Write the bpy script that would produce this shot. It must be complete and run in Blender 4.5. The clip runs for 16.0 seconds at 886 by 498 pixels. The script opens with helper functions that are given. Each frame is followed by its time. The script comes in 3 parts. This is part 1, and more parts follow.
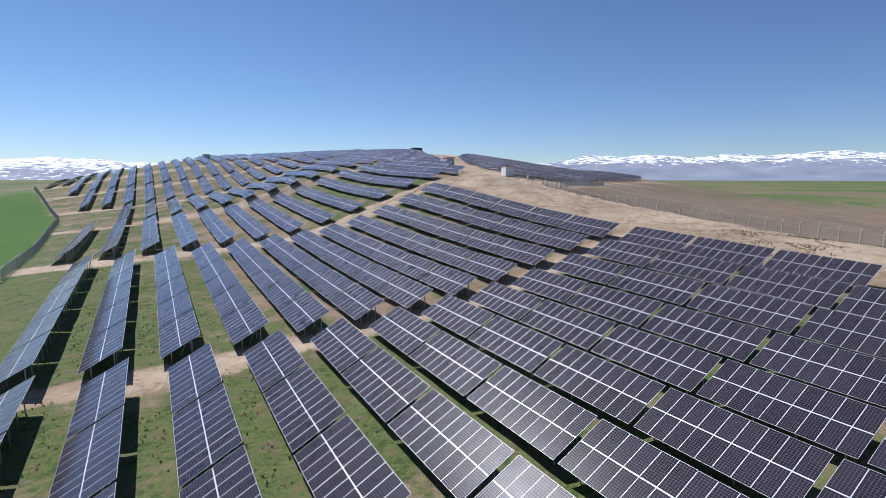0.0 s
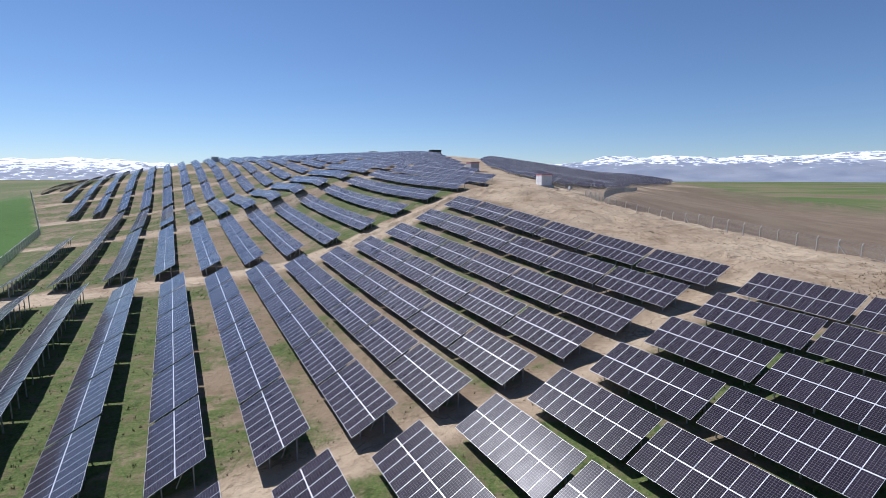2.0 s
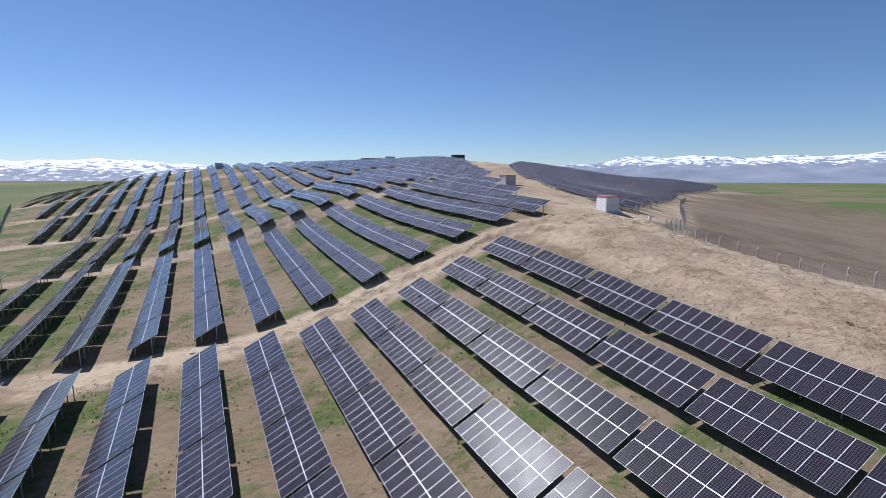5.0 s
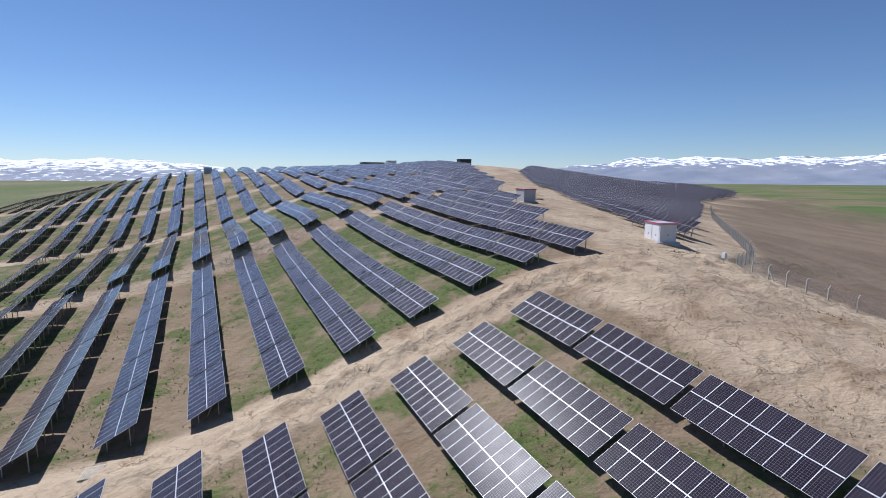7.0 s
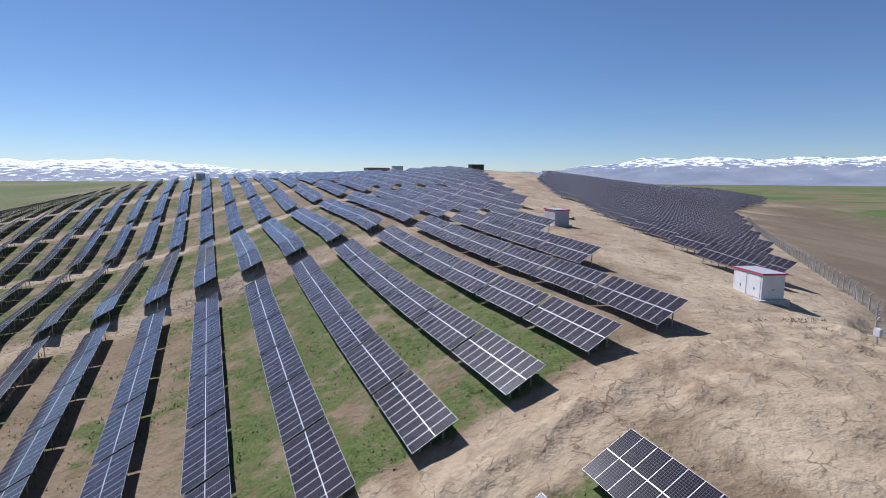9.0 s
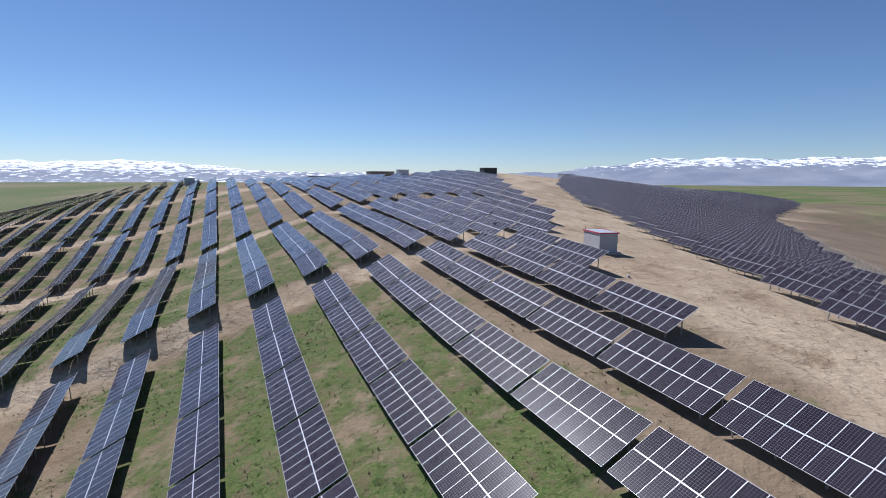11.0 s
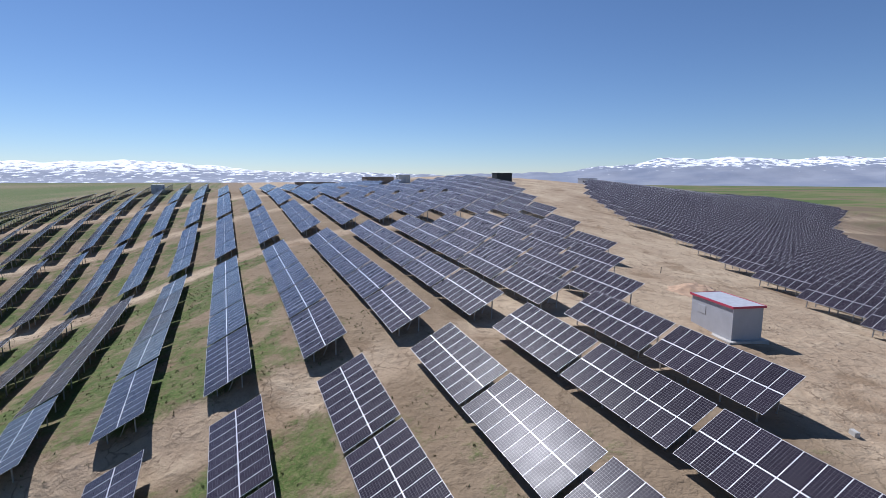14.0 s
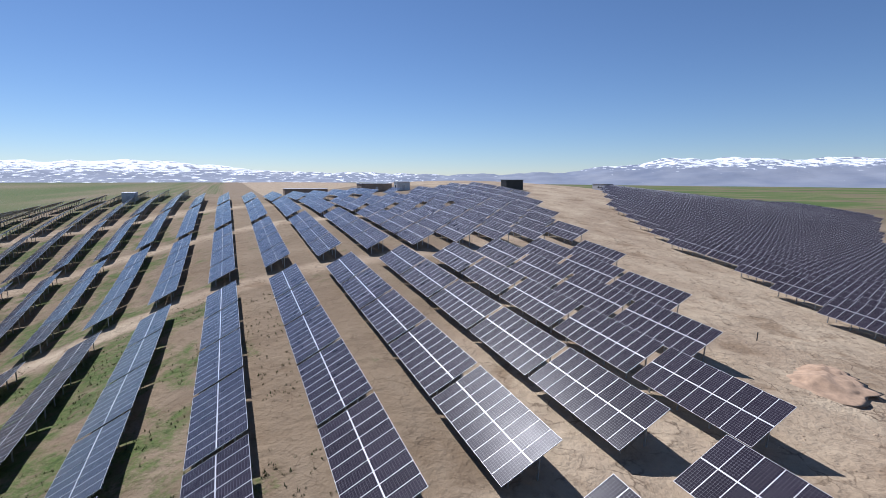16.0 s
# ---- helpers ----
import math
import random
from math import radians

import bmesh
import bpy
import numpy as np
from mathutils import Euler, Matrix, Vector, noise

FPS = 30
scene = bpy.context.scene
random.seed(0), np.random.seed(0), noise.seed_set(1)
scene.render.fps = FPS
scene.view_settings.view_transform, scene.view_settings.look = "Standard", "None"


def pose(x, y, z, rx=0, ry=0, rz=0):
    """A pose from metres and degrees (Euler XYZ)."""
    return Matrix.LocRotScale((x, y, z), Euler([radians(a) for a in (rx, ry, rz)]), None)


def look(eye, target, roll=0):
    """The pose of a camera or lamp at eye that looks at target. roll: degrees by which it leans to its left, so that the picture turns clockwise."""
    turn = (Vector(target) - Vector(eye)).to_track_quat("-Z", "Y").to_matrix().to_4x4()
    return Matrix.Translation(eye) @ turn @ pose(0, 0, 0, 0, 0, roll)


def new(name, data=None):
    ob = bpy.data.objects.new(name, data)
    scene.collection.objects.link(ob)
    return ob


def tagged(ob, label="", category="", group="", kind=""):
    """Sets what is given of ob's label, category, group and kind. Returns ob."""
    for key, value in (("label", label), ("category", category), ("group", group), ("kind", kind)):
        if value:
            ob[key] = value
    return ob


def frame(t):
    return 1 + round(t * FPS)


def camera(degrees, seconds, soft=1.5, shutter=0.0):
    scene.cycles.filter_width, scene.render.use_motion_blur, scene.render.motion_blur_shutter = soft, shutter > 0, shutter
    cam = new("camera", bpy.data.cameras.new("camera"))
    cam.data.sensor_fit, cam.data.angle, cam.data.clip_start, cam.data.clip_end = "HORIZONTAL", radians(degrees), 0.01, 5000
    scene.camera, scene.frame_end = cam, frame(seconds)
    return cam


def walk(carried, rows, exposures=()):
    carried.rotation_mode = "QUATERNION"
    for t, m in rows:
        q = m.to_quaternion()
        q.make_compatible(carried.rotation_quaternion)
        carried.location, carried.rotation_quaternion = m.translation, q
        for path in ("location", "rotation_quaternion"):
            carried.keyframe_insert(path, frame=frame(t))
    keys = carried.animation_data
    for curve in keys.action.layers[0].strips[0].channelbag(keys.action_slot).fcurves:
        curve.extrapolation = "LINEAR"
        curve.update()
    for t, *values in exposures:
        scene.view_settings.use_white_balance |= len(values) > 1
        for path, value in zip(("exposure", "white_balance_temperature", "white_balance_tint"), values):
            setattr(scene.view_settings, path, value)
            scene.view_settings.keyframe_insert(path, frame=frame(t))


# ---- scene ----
cam = camera(82.51, 16.0, soft=0.8)
# seconds, east, north, height, yaw, pitch, lean to the right
ROWS = [
    (0.0, 0.55, 0.11, 20.50, -0.00, -8.14, -0.05),
    (0.5, -0.00, 5.48, 20.98, 0.02, -8.17, -0.04),
    (1.0, -0.57, 10.84, 21.53, 0.25, -8.15, -0.04),
    (1.5, -1.15, 16.17, 22.18, 0.88, -8.12, -0.02),
    (2.0, -1.70, 21.37, 22.85, 1.86, -8.12, -0.15),
    (2.5, -2.22, 26.50, 23.54, 2.68, -8.09, -0.13),
    (3.0, -2.76, 31.64, 24.24, 3.40, -8.08, -0.11),
    (3.5, -3.35, 36.85, 24.97, 3.79, -8.09, -0.12),
    (4.0, -3.98, 42.08, 25.74, 3.87, -8.10, -0.12),
    (6.5, -7.17, 68.13, 29.55, 4.31, -8.10, -0.23),
    (7.0, -7.79, 73.41, 30.39, 4.35, -8.10, -0.30),
    (7.5, -8.43, 78.74, 31.26, 4.50, -8.13, -0.38),
    (8.0, -9.09, 84.07, 32.16, 4.75, -8.15, -0.34),
    (8.5, -9.75, 89.42, 33.05, 5.00, -8.15, -0.34),
    (9.0, -10.44, 94.84, 33.84, 5.29, -8.10, -0.32),
    (11.5, -13.80, 122.22, 36.07, 6.32, -8.06, -0.29),
    (12.0, -14.56, 127.65, 36.37, 6.43, -8.10, -0.30),
    (12.5, -15.32, 133.04, 36.74, 6.49, -8.11, -0.31),
    (13.0, -16.08, 138.40, 37.26, 6.58, -8.08, -0.28),
    (13.5, -16.83, 143.72, 37.85, 6.63, -8.08, -0.27),
    (14.0, -17.62, 149.04, 38.51, 6.65, -8.08, -0.25),
    (14.5, -18.36, 154.35, 39.20, 6.71, -8.08, -0.30),
    (15.0, -19.10, 159.65, 39.87, 6.77, -8.10, -0.27),
    (15.5, -19.79, 164.97, 40.55, 6.83, -8.11, -0.29),
    (16.0, -20.48, 170.31, 41.21, 6.90, -8.12, -0.33),
]
walk(cam, [(t, pose(x, y, z, 0, 0, yaw) @ pose(0, 0, 0, 90 + pitch) @ pose(0, 0, 0, 0, 0, -lean)) for t, x, y, z, yaw, pitch, lean in ROWS], exposures=[(0.0, 0.30, 5700, 14), (4.0, 0.26, 5650, 14), (16.0, 0.22, 5650, 14)])
# ---- end of walk ----

# ---- light ----
SUN_UP, SUN_LEFT = 50.0, 46.0          # degrees above the ground, and left of straight ahead (+y)
world = bpy.data.worlds.new("sky")
scene.world = world
world.use_nodes = True
wn, wl = world.node_tree.nodes, world.node_tree.links
sky = wn.new("ShaderNodeTexSky")
sky.sky_type, sky.sun_disc = "NISHITA", False
sky.sun_elevation, sky.sun_rotation = radians(SUN_UP), radians(-SUN_LEFT)
sky.altitude, sky.air_density, sky.dust_density, sky.ozone_density = 1700, 1.0, 0.05, 4.0
wl.new(sky.outputs[0], wn["Background"].inputs[0])
wn["Background"].inputs[1].default_value = 0.070
sun = new("sun", bpy.data.lights.new("sun", "SUN"))
sun.data.energy, sun.data.angle, sun.data.color = 4.6, radians(0.53), (1.0, 0.95, 0.88)
sun.matrix_world = look((0, 0, 0), (math.sin(radians(SUN_LEFT)) * math.cos(radians(SUN_UP)), -math.cos(radians(SUN_LEFT)) * math.cos(radians(SUN_UP)), -math.sin(radians(SUN_UP))))


# ---- materials ----
def material(name):
    m = bpy.data.materials.new(name)
    m.use_nodes = True
    return m, m.node_tree.nodes, m.node_tree.links, m.node_tree.nodes["Principled BSDF"]


def noise_node(nodes, links, scale, detail=4.0, rough=0.55, coord=None, dim="3D"):
    n = nodes.new("ShaderNodeTexNoise")
    n.inputs["Scale"].default_value, n.inputs["Detail"].default_value, n.inputs["Roughness"].default_value = scale, detail, rough
    if coord is not None:
        links.new(coord, n.inputs["Vector"])
    return n.outputs["Fac"]


def ramp(nodes, links, fac, *stops):
    r = nodes.new("ShaderNodeValToRGB")
    while len(r.color_ramp.elements) < len(stops):
        r.color_ramp.elements.new(0.5)
    for e, (p, c) in zip(r.color_ramp.elements, stops):
        e.position, e.color = p, (*c, 1) if not isinstance(c, (int, float)) else (c, c, c, 1)
    links.new(fac, r.inputs[0])
    return r.outputs[0]


def mixed(nodes, links, fac, a, b, kind="MIX"):
    m = nodes.new("ShaderNodeMix")
    m.data_type, m.blend_type = "RGBA", kind
    for socket, value in ((m.inputs[0], fac), (m.inputs[6], a), (m.inputs[7], b)):
        if isinstance(value, (int, float)):
            socket.default_value = value
        elif isinstance(value, tuple):
            socket.default_value = (*value, 1)
        else:
            links.new(value, socket)
    return m.outputs[2]


def maths(nodes, links, op, a, b=0.0):
    m = nodes.new("ShaderNodeMath")
    m.operation = op
    for socket, value in ((m.inputs[0], a), (m.inputs[1], b)):
        if isinstance(value, (int, float)):
            socket.default_value = value
        else:
            links.new(value, socket)
    return m.outputs[0]


def bump(nodes, links, height, strength, distance, bsdf):
    b = nodes.new("ShaderNodeBump")
    b.inputs["Strength"].default_value, b.inputs["Distance"].default_value = strength, distance
    links.new(height, b.inputs["Height"])
    links.new(b.outputs[0], bsdf.inputs["Normal"])


def plain(name, colour, rough=0.6, metal=0.0, vary=0.25, scale=3.0):
    m, nodes, links, bsdf = material(name)
    tc = nodes.new("ShaderNodeTexCoord")
    f = noise_node(nodes, links, scale, 5, 0.6, tc.outputs["Object"])
    dark = tuple(c * (1 - vary) for c in colour)
    light = tuple(min(1, c * (1 + vary * 0.6)) for c in colour)
    links.new(ramp(nodes, links, f, (0.3, dark), (0.7, light)), bsdf.inputs["Base Color"])
    bsdf.inputs["Roughness"].default_value, bsdf.inputs["Metallic"].default_value = rough, metal
    return m


# solar glass: dark cells with thin silver busbar gaps, drawn over each module's own UV square
GLASS, nodes, links, bsdf = material("solar_glass")
uv = nodes.new("ShaderNodeUVMap")
sep = nodes.new("ShaderNodeSeparateXYZ")
links.new(uv.outputs[0], sep.inputs[0])


def line(axis, count, width):
    f = maths(nodes, links, "FRACT", maths(nodes, links, "MULTIPLY", sep.outputs[axis], count))
    d = maths(nodes, links, "ABSOLUTE", maths(nodes, links, "SUBTRACT", f, 0.5))
    return maths(nodes, links, "GREATER_THAN", d, 0.5 - width)


grid = maths(nodes, links, "MAXIMUM", line(0, 6, 0.045), line(1, 12, 0.045))
tcg = nodes.new("ShaderNodeTexCoord")
geo = nodes.new("ShaderNodeNewGeometry")
info = nodes.new("ShaderNodeObjectInfo")
vary = maths(nodes, links, "ADD", info.outputs["Random"], geo.outputs["Random Per Island"])
vary = maths(nodes, links, "FRACT", vary)
cell = ramp(nodes, links, vary, (0.0, (0.019, 0.015, 0.024)), (0.5, (0.025, 0.020, 0.031)), (1.0, (0.031, 0.025, 0.038)))
links.new(mixed(nodes, links, grid, cell, (0.15, 0.14, 0.155)), bsdf.inputs["Base Color"])
streak = nodes.new("ShaderNodeCombineXYZ")
links.new(maths(nodes, links, "ADD", maths(nodes, links, "MULTIPLY", sep.outputs[0], 9.0), maths(nodes, links, "MULTIPLY", vary, 60.0)), streak.inputs[0])
links.new(maths(nodes, links, "MULTIPLY", sep.outputs[1], 1.1), streak.inputs[1])
streaks = noise_node(nodes, links, 1.0, 3, 0.6, streak.outputs[0])
dust = noise_node(nodes, links, 0.9, 4, 0.6, geo.outputs["Position"])
links.new(ramp(nodes, links, dust, (0.3, 0.265), (0.75, 0.31)), bsdf.inputs["Roughness"])
bsdf.inputs["Specular IOR Level"].default_value = 0.05
lw = nodes.new("ShaderNodeLayerWeight")
lw.inputs["Blend"].default_value = 0.5
links.new(ramp(nodes, links, lw.outputs["Facing"], (0.45, 0.0), (0.66, 0.62)), bsdf.inputs["Coat Weight"])
bsdf.inputs["Coat Roughness"].default_value = 0.12
bump(nodes, links, streaks, 0.4, 0.012, bsdf)

ALU = plain("anodised_aluminium", (0.66, 0.66, 0.68), 0.5, 0.2, 0.08, 4.0)
STEEL = plain("galvanised_steel", (0.42, 0.43, 0.44), 0.5, 0.7, 0.25, 6.0)
BACK = plain("white_backsheet", (0.42, 0.42, 0.43), 0.6, 0.0, 0.1, 2.0)
CONCRETE = plain("concrete", (0.48, 0.46, 0.42), 0.9, 0.0, 0.2, 1.5)
CABIN = plain("painted_sheet_wall", (0.62, 0.62, 0.63), 0.55, 0.0, 0.08, 1.2)
GREY = plain("grey_sheet_wall", (0.40, 0.40, 0.42), 0.55, 0.0, 0.08, 1.2)
CABIN_DOOR = plain("painted_sheet_door", (0.72, 0.72, 0.73), 0.5, 0.0, 0.07, 1.2)
ROOF = plain("roof_sheet", (0.50, 0.50, 0.52), 0.45, 0.2, 0.15, 2.0)
RED = plain("red_fascia", (0.48, 0.06, 0.10), 0.5, 0.0, 0.15, 3.0)
BROWN = plain("brown_plaster", (0.30, 0.24, 0.19), 0.9, 0.0, 0.2, 1.0)
DARK = plain("dark_sheet", (0.025, 0.03, 0.032), 0.6, 0.0, 0.2, 1.0)
WIRE = plain("galvanised_wire", (0.36, 0.36, 0.35), 0.6, 0.4, 0.15, 5.0)
POST = plain("pale_concrete_post", (0.46, 0.44, 0.39), 0.9, 0.0, 0.15, 5.0)
WOOD = plain("pallet_wood", (0.55, 0.47, 0.36), 0.85, 0.0, 0.25, 6.0)


# ---- ground ----
PHI = radians(29.89)                    # the rows run along S, and climb towards N
AX_N, AX_S = (math.cos(PHI), math.sin(PHI)), (-math.sin(PHI), math.cos(PHI))


def place(n, s):
    return n * AX_N[0] + s * AX_S[0], n * AX_N[1] + s * AX_S[1]


# control heights of a smooth hill: rows from the valley across the ridge, columns along the rows
HILL = np.array([
    [-2.3, -5.8, -9.2, -11.3, -12.0, -10.6, -9.0, -12.0, -18.0, -23.8, -30.2],
    [1.6, -1.2, -3.8, -3.8, -4.0, -3.2, 0.5, 0.8, 1.7, 0.1, -9.6],
    [4.4, 3.1, 0.5, 4.2, 6.6, 3.6, 4.6, 6.9, 24.2, 28.8, 8.5],
    [4.2, 5.2, 3.6, 3.2, 3.1, 7.5, 14.0, 10.7, 29.6, 37.9, 17.8],
    [1.4, 5.8, 12.3, 15.5, 25.2, 21.5, 26.6, 27.8, 34.8, 32.1, 22.0],
    [-2.9, 1.9, 9.3, 10.4, 16.1, 26.2, 25.7, 32.8, 34.1, 28.3, 25.9],
    [-7.2, -4.2, -2.1, -3.1, -0.6, 10.0, 18.3, 25.7, 43.9, 45.3, 35.7],
    [-11.3, -8.8, -6.7, -4.7, -2.1, -2.0, -3.6, 1.1, 19.6, 33.5, 33.2],
    [-15.4, -12.9, -10.5, -8.7, -8.8, -12.6, -17.0, -16.5, -7.8, 8.3, 20.7],
])
BANK = (-0.36, 0.11, 0.09)              # steps of the ground at the road bank, and at the bank above the third block
BANK_UP = (0.69, 1.42, 0.53)


def weights(u, k):
    u = np.clip(u, 0, k - 3 - 1e-6)
    i = np.floor(u).astype(int)
    t = u - i
    return i, np.stack([(1 - t) ** 3, 3 * t ** 3 - 6 * t ** 2 + 4, -3 * t ** 3 + 3 * t ** 2 + 3 * t + 1, t ** 3], -1) / 6


def smooth(a, lo, hi):
    t = np.clip((a - lo) / (hi - lo), 0, 1)
    return t * t * (3 - 2 * t)


def height(n, s):
    """The lie of the land, without small bumps."""
    n, s = np.atleast_1d(np.asarray(n, float)), np.atleast_1d(np.asarray(s, float))
    i, a = weights((np.arcsinh((n - 55) / 40) + 2.2) / 4.95 * 6, 9)
    j, b = weights((np.arcsinh((s - 125) / 80) + 1.65) / 3.75 * 8, 11)
    h = np.zeros_like(n)
    for p in range(4):
        for q in range(4):
            h += a[..., p] * b[..., q] * HILL[i + p, j + q]
    for amp, mid in zip(BANK, (20.0, 48.0, 76.0)):
        h += amp * np.tanh((s - 115.5) / 2.5) * np.exp(-((s - 115.5) / 22) ** 2) * np.exp(-((n - mid) / 14) ** 2)
    for amp, mid in zip(BANK_UP, (14.0, 38.0, 62.0)):
        h += amp * np.tanh((s - 176.6) / 2.0) * np.exp(-((s - 176.6) / 30) ** 2) * np.exp(-((n - mid) / 14) ** 2)
    # the slope falls away faster outside the boundary fence
    past = n - np.interp(s, (70, 88, 100, 115, 120, 128), (93, 95, 95, 100.5, 112, 122))
    h -= 1.15 * smooth(past, -7, 0) * smooth(40 - past, 0, 25) * smooth(s, 76, 90) * smooth(124 - s, 0, 8)
    out = np.maximum.reduce([-120 - n, n - 370, -70 - s, s - 450, np.zeros_like(n)])
    far = smooth(out, 0, 320)
    return h * (1 - far) + far * (-9.0 + 0.004 * out)


def waves(n, s, seed, size):
    """Cheap smooth noise, about -1 to 1, from a few sine waves."""
    rng = np.random.RandomState(seed)
    v = np.zeros_like(n)
    for _ in range(7):
        ang, k, ph = rng.uniform(0, 6.283), rng.uniform(0.6, 1.9) / size, rng.uniform(0, 6.283)
        v += np.sin(6.283 * k * (n * math.cos(ang) + s * math.sin(ang)) + ph)
    return v / 3.2


def bumps(n, s):
    return 0.10 * waves(n, s, 3, 9.0) + 0.05 * waves(n, s, 4, 3.6)


def spread(lo, hi, step, reach, grow=1.35):
    mid = list(np.arange(lo, hi + step, step))
    left, right, d = [], [], step
    while d < reach:
        d *= grow
        left.append((left[-1] if left else lo) - d)
        right.append((right[-1] if right else mid[-1]) + d)
    return np.array(left[::-1] + mid + right)


def ground_mesh():
    gn, gs = spread(-50, 150, 1.6, 1100), spread(-10, 290, 1.8, 1100)
    gn = np.unique(np.concatenate([gn[(gn < 16) | (gn > 100)], np.arange(16, 100.1, 0.55)]))
    gs = np.unique(np.concatenate([gs[(gs < 70) | (gs > 122)], np.arange(70, 100, 0.9), np.arange(100, 122.1, 0.5)]))
    n, s = np.meshgrid(gn, gs, indexing="ij")
    n, s = n.ravel(), s.ravel()
    near = smooth(-np.maximum.reduce([-70 - n, n - 190, -40 - s, s - 330]), 0, 40)
    z = height(n, s) + bumps(n, s) * near
    # spoil and eroded earth on the bare ridge, and the rutted road bank
    bare = smooth(n, 62, 68) * smooth(118 - n, 0, 12) * smooth(s, 40, 60) * smooth(116 - s, 0, 6)
    z += bare * (0.40 * np.abs(waves(n, s, 9, 13.0)) + 0.22 * np.abs(waves(n, s, 10, 5.2)) + 0.15 * np.abs(waves(n, s, 14, 2.6)) - 0.12)
    z += 0.8 * np.exp(-((n - 74) / 6) ** 2 - ((s - 103) / 9) ** 2)
    along = s - 0.5 * waves(n, s * 0, 15, 17.0)
    rut = smooth(4.6 - np.abs(s - 112.0), 0, 2.0) * smooth(n, 4, 24) * smooth(96 - n, 0, 6)
    z += rut * (0.30 * np.abs(waves(n, s, 12, 4.5)) + 0.16 * np.abs(waves(n, s, 16, 1.9)) - 0.10 + 0.07 * np.sin(along * 4.3) * smooth(waves(n, s, 17, 9.0), -0.4, 0.5))
    berm = np.exp(-((along - 113.6) / 1.1) ** 2) * smooth(n, 28, 40) * smooth(80 - n, 0, 8)
    z += berm * (0.42 + 0.30 * waves(n, s, 18, 2.4))
    gap = smooth(2.2 - np.abs(s - 175.9), 0, 1.4) * smooth(n, 18, 30) * smooth(68 - n, 0, 8)
    z += gap * 0.22 * np.abs(waves(n, s, 19, 2.8))
    x = n * AX_N[0] + s * AX_S[0]
    y = n * AX_N[1] + s * AX_S[1]
    rows, cols = len(gn), len(gs)
    idx = np.arange(rows * cols).reshape(rows, cols)
    faces = np.stack([idx[:-1, :-1], idx[1:, :-1], idx[1:, 1:], idx[:-1, 1:]], -1).reshape(-1, 4)
    me = bpy.data.meshes.new("ground")
    me.from_pydata(np.stack([x, y, z], 1).tolist(), [], faces.tolist())
    me.shade_smooth()
    # how grassy, how trodden, how far into the sown field, and how ploughed each spot is
    wob = 3 * waves(n, s, 21, 30.0)
    fence_n = np.interp(s, (60, 104, 142, 208, 322, 400), (-21, -21.5, -23, -26.6, -50, -66)) + wob * 0.1
    green = smooth(fence_n - n, -1, 1.5) * (1 - 0.85 * smooth(s, 300, 390))
    edge = 1.5 + np.interp(s, (28, 47, 70, 100, 115, 120, 128, 157, 195, 245, 328, 520), (88, 91, 93, 95.5, 101, 112.5, 122, 157, 201, 262, 415, 800))
    plough = smooth(n - edge, 0, 6)
    roads = np.zeros_like(n)
    for mid, half in ((50.0, 1.3), (113.6, 3.6), (176.2, 1.6), (229.5, 1.6), (272.0, 2.0), (313.5, 2.0)):
        roads = np.maximum(roads, smooth(half + 2.0 - np.abs(s - mid + wob * 0.3), 0, 2.2))
    track = np.interp(s, (117, 136, 155, 177, 196, 215, 252, 287, 330), (85, 93, 99, 106, 115, 124, 142, 158, 178))
    roads = np.maximum(roads, smooth(3.6 - np.abs(n - track), 0, 2.0) * smooth(s, 112, 120) * smooth(345 - s, 0, 20))
    ridge = smooth(n - np.interp(s, (40, 110, 118, 136, 155, 177, 196, 215, 252, 300), (61.5, 61.5, 74, 83, 89, 80, 82, 92, 110, 140)) + wob * 0.4, -1, 5) * (1 - plough)
    # each block's lanes, from the valley up to the crest: green or bare
    lanes = ((-40, (-20, 30, 50, 62), (0.72, 0.70, 0.60, 0.40)), (50, (-12, 4, 14, 34, 46, 62), (0.80, 0.72, 0.40, 0.36, 0.46, 0.42)),
             (114, (-12, 6, 14, 32, 40, 64, 72), (0.66, 0.56, 0.34, 0.36, 0.66, 0.64, 0.20)), (176, (-12, 10, 30, 54, 63, 70), (0.54, 0.56, 0.60, 0.62, 0.44, 0.08)),
             (229, (-40, 20, 50, 70), (0.50, 0.48, 0.46, 0.10)))
    grass = np.zeros_like(n)
    for start, at, share in lanes:
        grass = grass + (np.interp(n, at, share) - grass) * smooth(s - start, -2, 2)
    grass = np.clip(grass + 0.17 * waves(n, s, 5, 16.0) + 0.10 * waves(n, s, 6, 6.0), 0, 1)
    grass = grass * (1 - 0.95 * roads) * (1 - 0.94 * ridge)
    for name, v in (("grass", grass), ("roads", np.maximum(roads, ridge * 0.95)), ("field", green), ("plough", plough)):
        me.attributes.new(name, "FLOAT", "POINT").data.foreach_set("value", v.astype(np.float32))
    return me


GROUND, nodes, links, bsdf = material("earth_and_grass")
geo = nodes.new("ShaderNodeNewGeometry")
pos = geo.outputs["Position"]


def attribute(name):
    a = nodes.new("ShaderNodeAttribute")
    a.attribute_name = name
    return a.outputs["Fac"]


